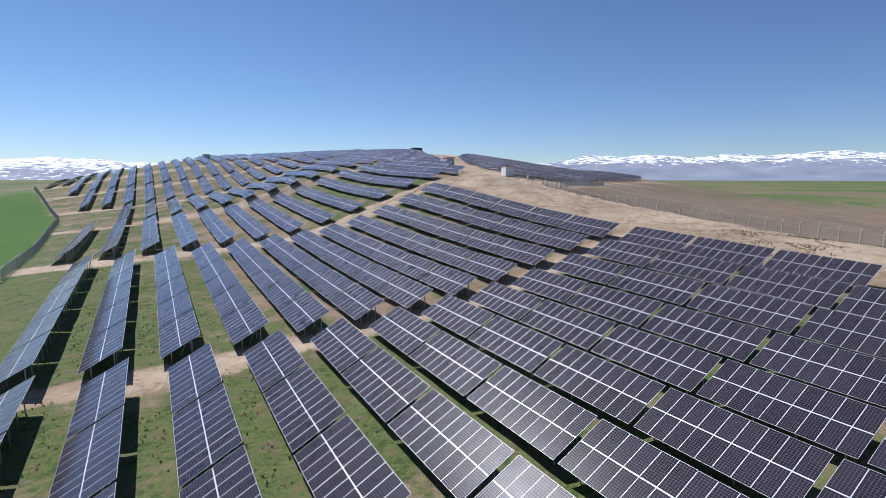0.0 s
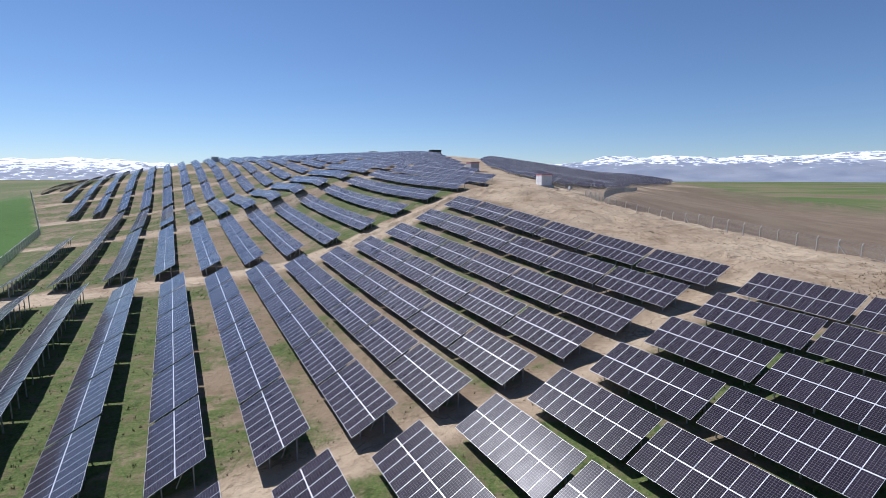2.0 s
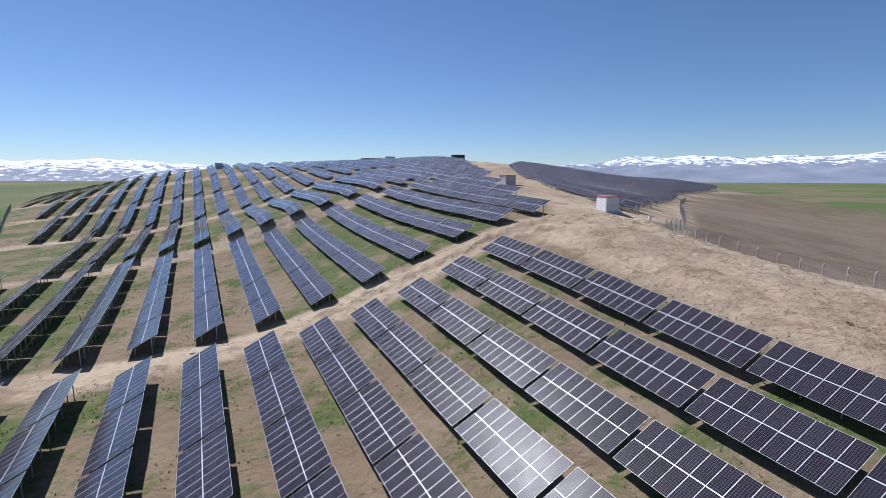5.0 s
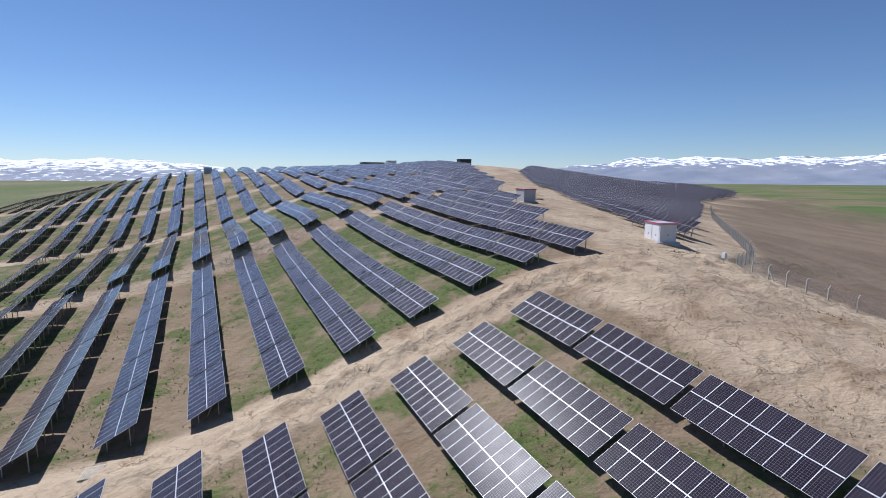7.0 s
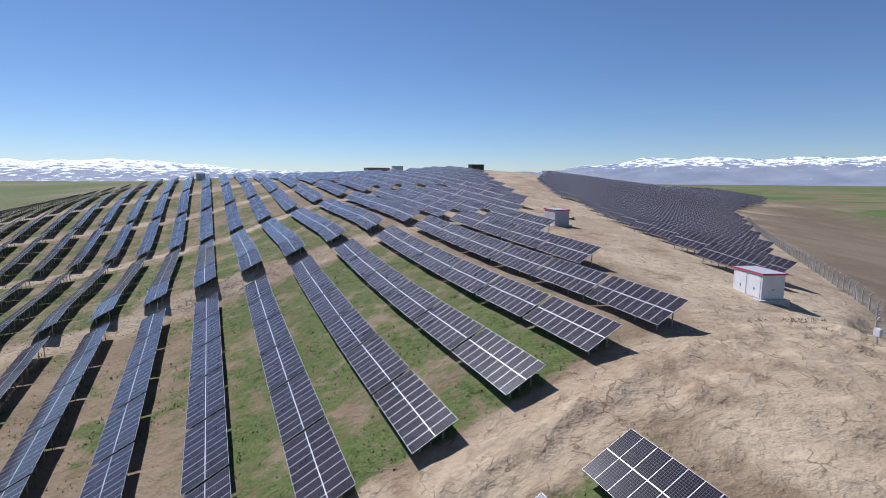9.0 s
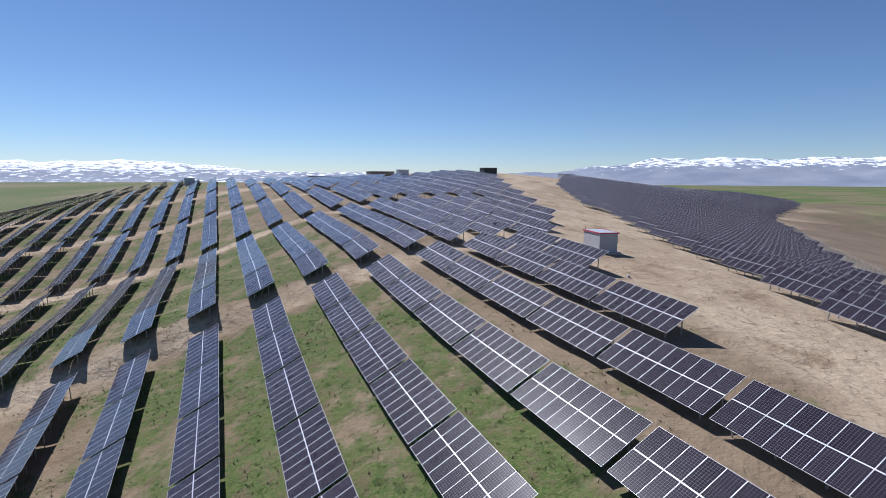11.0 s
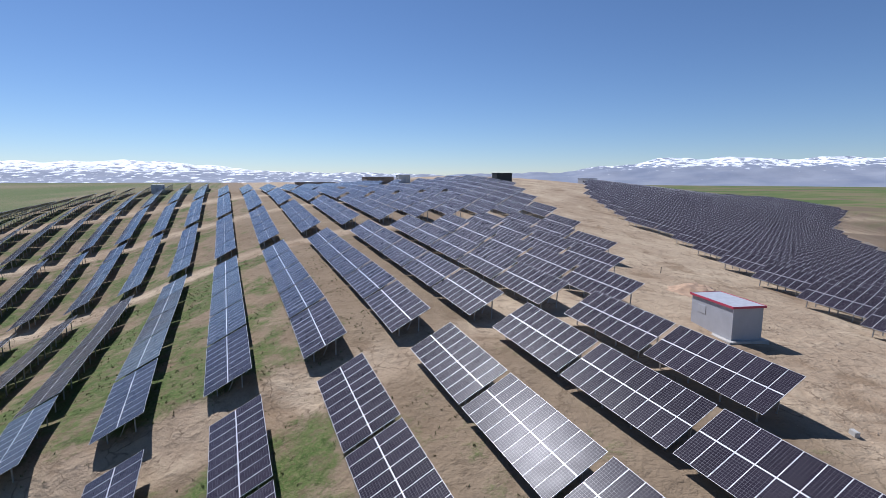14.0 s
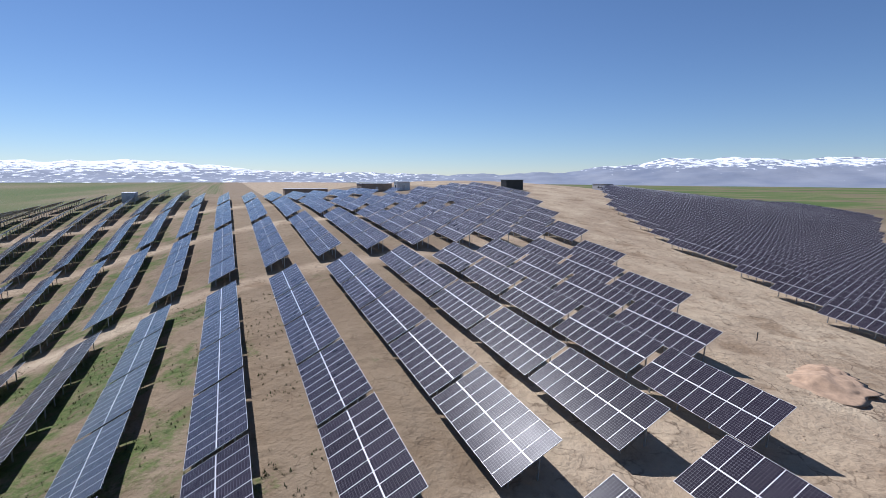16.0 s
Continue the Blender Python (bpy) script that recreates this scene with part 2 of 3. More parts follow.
big, mid_n, fine = noise_node(nodes, links, 0.055, 5, 0.6, pos), noise_node(nodes, links, 0.5, 6, 0.65, pos), noise_node(nodes, links, 5.0, 6, 0.7, pos)
soil = mixed(nodes, links, mid_n, (0.29, 0.21, 0.137), (0.47, 0.362, 0.245))
soil = mixed(nodes, links, ramp(nodes, links, fine, (0.50, 0.0), (0.74, 0.4)), soil, (0.25, 0.185, 0.13))
soil = mixed(nodes, links, ramp(nodes, links, big, (0.42, 0.0), (0.60, 0.6)), soil, (0.54, 0.43, 0.295))
gully = nodes.new("ShaderNodeTexNoise")
gully.inputs["Scale"].default_value, gully.inputs["Detail"].default_value, gully.inputs["Roughness"].default_value, gully.inputs["Distortion"].default_value = 0.14, 7.0, 0.66, 0.5
links.new(pos, gully.inputs["Vector"])
soil = mixed(nodes, links, ramp(nodes, links, gully.outputs["Fac"], (0.36, 0.75), (0.46, 0.0)), soil, (0.24, 0.165, 0.10))
soil = mixed(nodes, links, ramp(nodes, links, gully.outputs["Fac"], (0.54, 0.0), (0.66, 0.5)), soil, (0.56, 0.45, 0.31))
crack = nodes.new("ShaderNodeTexVoronoi")
crack.feature = "DISTANCE_TO_EDGE"
crack.inputs["Scale"].default_value = 0.42
wander = nodes.new("ShaderNodeVectorMath")
wander.operation = "ADD"
shift_n = nodes.new("ShaderNodeTexNoise")
shift_n.inputs["Scale"].default_value, shift_n.inputs["Detail"].default_value = 0.45, 5.0
links.new(pos, shift_n.inputs["Vector"])
wide_n = nodes.new("ShaderNodeVectorMath")
wide_n.operation = "SCALE"
wide_n.inputs["Scale"].default_value = 3.2
links.new(shift_n.outputs["Color"], wide_n.inputs[0])
links.new(pos, wander.inputs[0])
links.new(wide_n.outputs[0], wander.inputs[1])
links.new(wander.outputs[0], crack.inputs["Vector"])
cracks = ramp(nodes, links, crack.outputs["Distance"], (0.0, 1.0), (0.045, 0.0))
clump = noise_node(nodes, links, 0.8, 5, 0.7, pos)
soil = mixed(nodes, links, maths(nodes, links, "MULTIPLY", cracks, ramp(nodes, links, mid_n, (0.44, 0.0), (0.58, 0.85))), soil, (0.15, 0.105, 0.068))
soil = mixed(nodes, links, ramp(nodes, links, clump, (0.53, 0.0), (0.66, 0.42)), soil, (0.23, 0.17, 0.11))
turf = mixed(nodes, links, mid_n, (0.042, 0.085, 0.017), (0.105, 0.152, 0.038))
turf = mixed(nodes, links, ramp(nodes, links, fine, (0.42, 0.0), (0.68, 0.65)), turf, (0.235, 0.20, 0.10))
turf = mixed(nodes, links, ramp(nodes, links, clump, (0.50, 0.0), (0.62, 0.75)), turf, (0.16, 0.12, 0.072))
turf = mixed(nodes, links, ramp(nodes, links, clump, (0.36, 0.6), (0.46, 0.0)), turf, (0.034, 0.052, 0.014))
cover = maths(nodes, links, "ADD", attribute("grass"), maths(nodes, links, "MULTIPLY", maths(nodes, links, "SUBTRACT", maths(nodes, links, "ADD", maths(nodes, links, "MULTIPLY", mid_n, 0.75), maths(nodes, links, "MULTIPLY", fine, 0.45)), 0.6), 1.7))
cover = ramp(nodes, links, cover, (0.36, 0.0), (0.62, 1.0))
dry = mixed(nodes, links, 0.68, soil, (0.17, 0.122, 0.076))
worn = mixed(nodes, links, attribute("roads"), dry, soil)
col = mixed(nodes, links, cover, worn, turf)
crop = mixed(nodes, links, big, (0.050, 0.120, 0.018), (0.085, 0.150, 0.030))
col = mixed(nodes, links, attribute("field"), col, crop)
far_n = noise_node(nodes, links, 0.006, 3, 0.5, pos)
stretched = nodes.new("ShaderNodeMapping")
stretched.inputs["Rotation"].default_value = (0, 0, 0.25)
stretched.inputs["Scale"].default_value = (0.0018, 0.0055, 1.0)
links.new(pos, stretched.inputs["Vector"])
bands = noise_node(nodes, links, 1.0, 6, 0.62, stretched.outputs[0])
tilled = mixed(nodes, links, mid_n, (0.15, 0.105, 0.07), (0.225, 0.165, 0.115))
tilled = mixed(nodes, links, ramp(nodes, links, big, (0.42, 0.0), (0.6, 0.6)), tilled, (0.25, 0.195, 0.13))
distance_n = nodes.new("ShaderNodeVectorMath")
distance_n.operation = "LENGTH"
links.new(pos, distance_n.inputs[0])
outer = nodes.new("ShaderNodeMapRange")
outer.inputs["From Min"].default_value, outer.inputs["From Max"].default_value = 420, 640
links.new(distance_n.outputs["Value"], outer.inputs["Value"])
fields = ramp(nodes, links, bands, (0.40, (0.085, 0.13, 0.035)), (0.50, (0.12, 0.145, 0.05)), (0.55, (0.19, 0.165, 0.085)), (0.64, (0.16, 0.12, 0.08)))
tilled = mixed(nodes, links, outer.outputs[0], tilled, fields)
col = mixed(nodes, links, attribute("plough"), col, tilled)
links.new(col, bsdf.inputs["Base Color"])
bsdf.inputs["Roughness"].default_value = 0.95
bsdf.inputs["Specular IOR Level"].default_value = 0.15
bump(nodes, links, maths(nodes, links, "ADD", maths(nodes, links, "ADD", mid_n, maths(nodes, links, "MULTIPLY", clump, 0.5)), maths(nodes, links, "ADD", maths(nodes, links, "MULTIPLY", fine, 0.05), maths(nodes, links, "MULTIPLY", gully.outputs["Fac"], 1.2))), 0.8, 0.55, bsdf)

ground = tagged(new("ground", ground_mesh()), "rolling hill of bare earth, dry soil and patchy green grass", "ground", kind="structure")
ground.data.materials.append(GROUND)


def ground_at(n, s):
    return float(height(n, s)[0])


# ---- building blocks ----
def part(name, bm, mat, parent=None, label="", m=None):
    me = bm
    if not isinstance(bm, bpy.types.Mesh):
        me = bpy.data.meshes.new(name)
        bm.to_mesh(me)
        bm.free()
    if mat is not None and not me.materials:
        me.materials.append(mat)
    ob = new(name, me)
    if parent is not None:
        ob.parent = parent
    if m is not None:
        ob.matrix_basis = m
    if label:
        ob["label"] = label
    return ob


def thing(name, m, label, category, group="", kind=""):
    ob = new(name)
    ob.empty_display_size = 0.2
    ob.matrix_basis = m
    return tagged(ob, label, category, group, kind)


def box(bm, lo, hi, bevel=0.0):
    lo, hi = Vector(lo), Vector(hi)
    r = bmesh.ops.create_cube(bm, size=1.0, matrix=Matrix.Translation((lo + hi) / 2) @ Matrix.Diagonal((*(hi - lo), 1)))
    if bevel:
        bmesh.ops.bevel(bm, geom=list({e for v in r["verts"] for e in v.link_edges}), offset=bevel, segments=2, affect="EDGES")
    return bm


def bar(bm, a, b, w, d=None):
    """A square bar from a to b."""
    a, b, d = Vector(a), Vector(b), d or w
    turn = (b - a).to_track_quat("Z", "Y").to_matrix().to_4x4()
    bmesh.ops.create_cube(bm, size=1.0, matrix=Matrix.Translation((a + b) / 2) @ turn @ Matrix.Diagonal((w, d, (b - a).length, 1)))
    return bm


# ---- solar tables: two rows of nine modules on driven steel legs ----
TILT_UP = radians(28.1)
PITCH, WIDE, LONG = 1.024, 1.010, 1.92
LENGTHS = {9: 9 * PITCH - (PITCH - WIDE)}     # a table's length by its columns
TABLE = LENGTHS[9]
STEP = 9.62                              # from one table to the next along a row
LOW = 0.94                               # the low edge above the ground


def module_data(rim=0.016):
    v, t = [], 0.04
    for z, e in ((t, 0.0), (t, rim), (t - 0.004, rim), (0.0, 0.0)):
        v += [(e, e, z), (LONG - e, e, z), (LONG - e, WIDE - e, z), (e, WIDE - e, z)]
    f, mats = [], []
    for a in range(4):
        b = (a + 1) % 4
        f += [(a, b, 4 + b, 4 + a), (12 + a, 12 + b, b, a)]
        mats += [0, 0]
    f += [(8, 9, 10, 11), (15, 14, 13, 12)]
    mats += [1, 2]
    return v, f, mats


MOD_V, MOD_F, MOD_M = module_data()
UV_SQUARE = {8: (0, 0), 9: (0, 1), 10: (1, 1), 11: (1, 0)}


def modules_mesh(name, poses):
    """One mesh of as many modules as there are poses (matrices)."""
    base = np.array([(*p, 1.0) for p in MOD_V])
    verts, faces, mats = [], [], []
    for k, m in enumerate(poses):
        verts.append((base @ np.array(m).T)[:, :3])
        faces += [tuple(i + 16 * k for i in f) for f in MOD_F]
        mats += MOD_M
    me = bpy.data.meshes.new(name)
    me.from_pydata(np.concatenate(verts).tolist(), [], faces)
    me.polygons.foreach_set("material_index", mats)
    uvs = me.uv_layers.new(name="UVMap")
    loops = np.empty(len(me.loops), int)
    me.loops.foreach_get("vertex_index", loops)
    square = np.zeros((16, 2))
    for i, c in UV_SQUARE.items():
        square[i] = c
    uvs.data.foreach_set("uv", square[loops % 16].ravel())
    for m in (ALU, GLASS, BACK):
        me.materials.append(m)
    return me


def slope_pose(x, y, rx=0.0, ry=0.0):
    """A spot on the tilted plane: x metres up the slope, y along the row, with a module's small misfit in degrees."""
    return pose(0, 0, LOW) @ pose(0, 0, 0, 0, -math.degrees(TILT_UP), 0) @ pose(x, y, 0, rx, ry, 0)


MODULE = modules_mesh("panel", [Matrix.Identity(4)])
SPOTS = {k: [(row * (LONG + 0.05), -LENGTHS[k] / 2 + c * PITCH) for row in (0, 1) for c in range(k)] for k in LENGTHS}
LEG_Y = (-3.75, -1.25, 1.25, 3.75)
UP = math.tan(TILT_UP)


def fixed_mesh(name, build, mat):
    bm = bmesh.new()
    build(bm)
    me = bpy.data.meshes.new(name)
    bm.to_mesh(me)
    bm.free()
    me.materials.append(mat)
    return me


RAIL = {k: fixed_mesh("rail", lambda bm: box(bm, (-0.03, -LENGTHS[k] / 2, -0.075), (0.03, LENGTHS[k] / 2, -0.005)), STEEL) for k in LENGTHS}
COVER = {k: fixed_mesh("cover_strip", lambda bm: box(bm, (-0.018, -LENGTHS[k] / 2, -0.004), (0.018, LENGTHS[k] / 2, 0.03)), ALU) for k in LENGTHS}


def rafter_build(bm):
    box(bm, (0.25, -0.035, -0.16), (3.8, 0.035, -0.078))
    bar(bm, (1.35, 0.05, -1.05), (2.45, 0.05, -0.16), 0.05)


RAFTER = fixed_mesh("rafter", rafter_build, STEEL)


def front_leg(bm):
    box(bm, (0.86, -0.05, -1.2), (0.94, 0.05, LOW + 0.90 * UP - 0.17))


def rear_leg(bm):
    box(bm, (2.66, -0.05, -1.2), (2.74, 0.05, LOW + 2.70 * UP - 0.17))


FRONT, REAR = fixed_mesh("leg", front_leg, STEEL), fixed_mesh("leg", rear_leg, STEEL)


def trestle_build(bm):
    box(bm, (0.86, -0.05, -1.2), (0.94, 0.05, LOW + 0.90 * UP - 0.10))
    box(bm, (2.66, -0.05, -1.2), (2.74, 0.05, LOW + 2.70 * UP - 0.10))
    bar(bm, (0.4, 0, LOW + 0.4 * UP - 0.09), (3.2, 0, LOW + 3.2 * UP - 0.09), 0.07)


TRESTLE = fixed_mesh("trestle", trestle_build, STEEL)


def near_table(m, label, cols):
    t = thing("solar_table", m, label, "solar panels", "solar tables on the hillside")
    for x, y in SPOTS[cols]:
        part("panel", MODULE, None, t, "", slope_pose(x, y, random.gauss(0, 0.22), random.gauss(0, 0.22)))
    for x in (0.6, 3.45):
        part("rail", RAIL[cols], None, t, "", slope_pose(x, 0))
    part("cover_strip", COVER[cols], None, t, "bright aluminium strip between the panel rows", slope_pose(LONG + 0.025, 0))
    for y in LEG_Y:
        part("rafter", RAFTER, None, t, "", slope_pose(0, y))
        part("leg", FRONT, None, t, "", pose(0, y, 0))
        part("leg", REAR, None, t, "", pose(0, y, 0))
    return t


def middle_table(m, label, cols):
    t = thing("solar_table", m, label, "solar panels", "solar tables on the hillside")
    for x, y in SPOTS[cols]:
        part("panel", MODULE, None, t, "", slope_pose(x, y, random.gauss(0, 0.22), random.gauss(0, 0.22)))
    part("cover_strip", COVER[cols], None, t, "", slope_pose(LONG + 0.025, 0))
    for y in LEG_Y:
        part("trestle", TRESTLE, None, t, "", pose(0, y, 0))
    return t


def table_pose(n_low, s0, cols=9):
    """Rests a table's low edge at n_low, from s0 on, along the fall of the ground."""
    s1 = s0 + LENGTHS[cols]
    ends = height([n_low, n_low], [s0, s1])
    mid = float(ends.mean())
    rise = (ends[1] - ends[0]) / LENGTHS[cols]
    up = math.atan(rise)
    x, y = place(n_low, (s0 + s1) / 2)
    return Matrix.Translation((x, y, mid)) @ pose(0, 0, 0, 0, 0, math.degrees(PHI)) @ pose(0, 0, 0, math.degrees(up), 0, 0)


# blocks of rows: each row's low edge, and where its tables start
def starts(n):
    """Where each row begins, along the track on the crest."""
    return float(np.interp(n, (72.2, 79.7, 87.2, 94.0, 101.4, 108.8, 116.3, 123.7, 131.1, 138.5, 146.0), (117.8, 136.5, 155.7, 177.4, 187.0, 196.6, 215.6, 233.0, 252.3, 269.2, 287.0)))


layout = []                              # low edge, start, columns
for k in range(13):                      # block nearest the start
    for j in range(3 if k == 0 else 1, 6):
        layout.append((56.9 - 6.24 * k, -8.8 + STEP * j, 9))
for k in range(12):                      # second block, up to the road bank
    for j in range(6):
        layout.append((56.8 - 6.287 * k, 51.4 + STEP * j, 9))
for k in range(-2, 13):                  # third block
    n = 72.0 - 7.412 * k
    for j in range(6):
        s = 117.55 + STEP * j
        if n > -17 and (n < 73 or s > starts(n) - 3):
            layout.append((n, s, 9))
for k in range(-7, 21):                  # fourth block and those beyond, up to the crest
    n = 93.4 - 7.33 * k
    if n > 93:                           # short tables along the crest
        s, spots = starts(n), []
        while s < 400:
            for lo, hi in ((228.5, 231.5), (270.8, 273.5), (312.0, 315.0), (354.0, 357.0)):
                if lo - TABLE < s < hi and n < 116:
                    s = hi
            spots.append((s, 9))
            s += 9.8
    else:
        spots = [(first + STEP * i, 9) for first, count in ((177.8, 5), (231.9, 4), (273.9, 4), (315.9, 4), (357.9, 4)) for i in range(count)]
    for s, cols in spots:
        if n > (-16 if s < 228 else -25 if s < 270 else -34 if s < 312 else -48) and s < (392 if n < 50 else 345 if n < 110 else 318):
            layout.append((n, s, cols))
east = []
for k in range(0, 62):                   # the field beyond the track, its rows close together
    n = 97.0 + 5.0 * k
    s = float(np.interp(n, (97, 104, 112, 119, 132, 140, 150, 163, 178, 236, 400), (133, 143, 156, 167, 198, 212, 238, 266, 285, 356, 520)))
    s = 120.0 + 9.4 * round((s - 120.0) / 9.4)      # joints in line from row to row
    last = float(np.interp(n, (97, 110, 283, 366, 411), (124, 131, 262, 305, 325)))
    while s - 9.4 > last and s > 130:
        s -= 9.4
        if s < 430 - 0.2 * (n - 100):
            east.append((n, s))

LABELS = ("dark blue-black solar panels on galvanised steel legs, tilted over grass", "dark solar panels in silver frames on steel legs over dry earth")
far_poses = []


def off_line(n, s):
    """Distance in plan from the straight line up the middle of the hillside."""
    a, b = Vector((8.0, 30.0)), Vector((78.0, 195.0))
    p = Vector((n + 1.7, s + 4.6))
    t = max(0.0, min(1.0, (p - a).dot(b - a) / (b - a).length_squared))
    return (p - a - t * (b - a)).length


ranked = sorted(layout, key=lambda q: off_line(q[0], q[1]))
for i, (n, s, cols) in enumerate(ranked):
    m = table_pose(n, s, cols)
    label = LABELS[0] if s < 175 and n < 64 else LABELS[1]
    if i < 125:
        near_table(m, label, cols)
    elif i < 225:
        middle_table(m, label, cols)
    else:
        far_poses.append((m, cols))


def far_tables(name, poses, label):
    mods, steel_v, steel_f = [], [], []
    leg = [(-0.05, -0.05), (0.05, -0.05), (0.05, 0.05), (-0.05, 0.05)]
    for m, cols in poses:
        mods += [m @ slope_pose(x, y, random.gauss(0, 0.2), random.gauss(0, 0.2)) for x, y in SPOTS[cols]]
        for y in LEG_Y:
            for x in (0.9, 2.7):
                k = len(steel_v)
                for z in (-1.2, LOW + x * UP - 0.06):
                    steel_v += [tuple(m @ Vector((x + a, y + b, z))) for a, b in leg]
                steel_f += [(k + a, k + (a + 1) % 4, k + 4 + (a + 1) % 4, k + 4 + a) for a in range(4)]
    t = tagged(new(name, modules_mesh(name, mods)), label, "solar panels", kind="stuff")
    me = bpy.data.meshes.new("leg_rows")
    me.from_pydata(steel_v, [], steel_f)
    tagged(part("leg_rows", me, STEEL, t), kind="stuff")


far_tables("distant_solar_tables", far_poses, "many distant rows of dark solar panels climbing the hill")
far_tables("solar_tables_beyond_track", [(table_pose(n, s), 9) for n, s in east], "dense field of dark solar panel rows beyond the earth track")


# ---- mountains round the horizon ----
SNOW, nodes, links, bsdf = material("hazy_rock_and_snow")
geo = nodes.new("ShaderNodeNewGeometry")
at = nodes.new("ShaderNodeAttribute")
at.attribute_name = "snow"
streaky = nodes.new("ShaderNodeMapping")
streaky.inputs["Scale"].default_value = (0.020, 0.010, 0.075)
links.new(geo.outputs["Position"], streaky.inputs["Vector"])
patch = noise_node(nodes, links, 1.0, 8, 0.68, streaky.outputs[0])
rockf = noise_node(nodes, links, 0.004, 6, 0.6, geo.outputs["Position"])
# the blue-grey of distance haze is put into the rock's base colour
hazy_rock = ramp(nodes, links, rockf, (0.3, (0.17, 0.20, 0.27)), (0.7, (0.27, 0.29, 0.34)))
amount = maths(nodes, links, "ADD", at.outputs["Fac"], maths(nodes, links, "MULTIPLY", maths(nodes, links, "SUBTRACT", patch, 0.5), 3.4))
links.new(mixed(nodes, links, ramp(nodes, links, amount, (0.48, 0.0), (0.56, 1.0)), hazy_rock, (0.86, 0.88, 0.92)), bsdf.inputs["Base Color"])
bsdf.inputs["Roughness"].default_value = 0.9


def mountains():
    """A long range in a ring: low foothills rising to a rounded, snow-covered top."""
    az, rr = np.radians(np.arange(-75, 75.01, 0.22)), np.linspace(3100, 4550, 40)
    a, r = np.meshgrid(az, rr, indexing="ij")
    d = np.degrees(a)
    tall = 72 + 74 * smooth(-d, 18, 38) * (1 - 0.45 * smooth(-d, 40, 54)) + 114 * smooth(d, 1, 18)
    tall = tall + 6 * np.sin(d * 0.35 + 1) + 3 * np.sin(d * 0.9)
    prof = smooth(r, 3100, 4350)
    x, y = r * np.sin(a), r * np.cos(a)
    rough = sum(np.abs(np.sin(x / k + i) * np.cos(y / (k * 0.8) + 2 * i)) * k * 0.16 for i, k in enumerate((150.0, 70.0, 33.0)))
    z = -12 + tall * prof * 1.02 + (rough - 18) * smooth(r, 3100, 3700) * (0.35 + 0.4 * prof)
    rows, cols = a.shape
    idx = np.arange(rows * cols).reshape(rows, cols)
    faces = np.stack([idx[:-1, :-1], idx[:-1, 1:], idx[1:, 1:], idx[1:, :-1]], -1).reshape(-1, 4)
    me = bpy.data.meshes.new("mountain_range")
    me.from_pydata(np.stack([x, y, z], -1).reshape(-1, 3).tolist(), [], faces.tolist())
    me.shade_smooth()
    left = smooth(-d, -4, 12)
    level = left * (0.26 + 0.46 * smooth(z, 30, 110)) + (1 - left) * (smooth(z, 62, 150) * 0.74 - 0.14)
    me.attributes.new("snow", "FLOAT", "POINT").data.foreach_set("value", level.ravel().astype(np.float32))
    return me


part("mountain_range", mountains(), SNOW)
tagged(bpy.data.objects["mountain_range"], "distant mountains with haze-blue tinted rock and patchy snow on top", "mountains", kind="structure")


# ---- huts ----
def rect(bm, x0, x1, y0, y1, z0, z1, bevel=0.012):
    return box(bm, (x0, y0, z0), (x1, y1, z1), bevel)


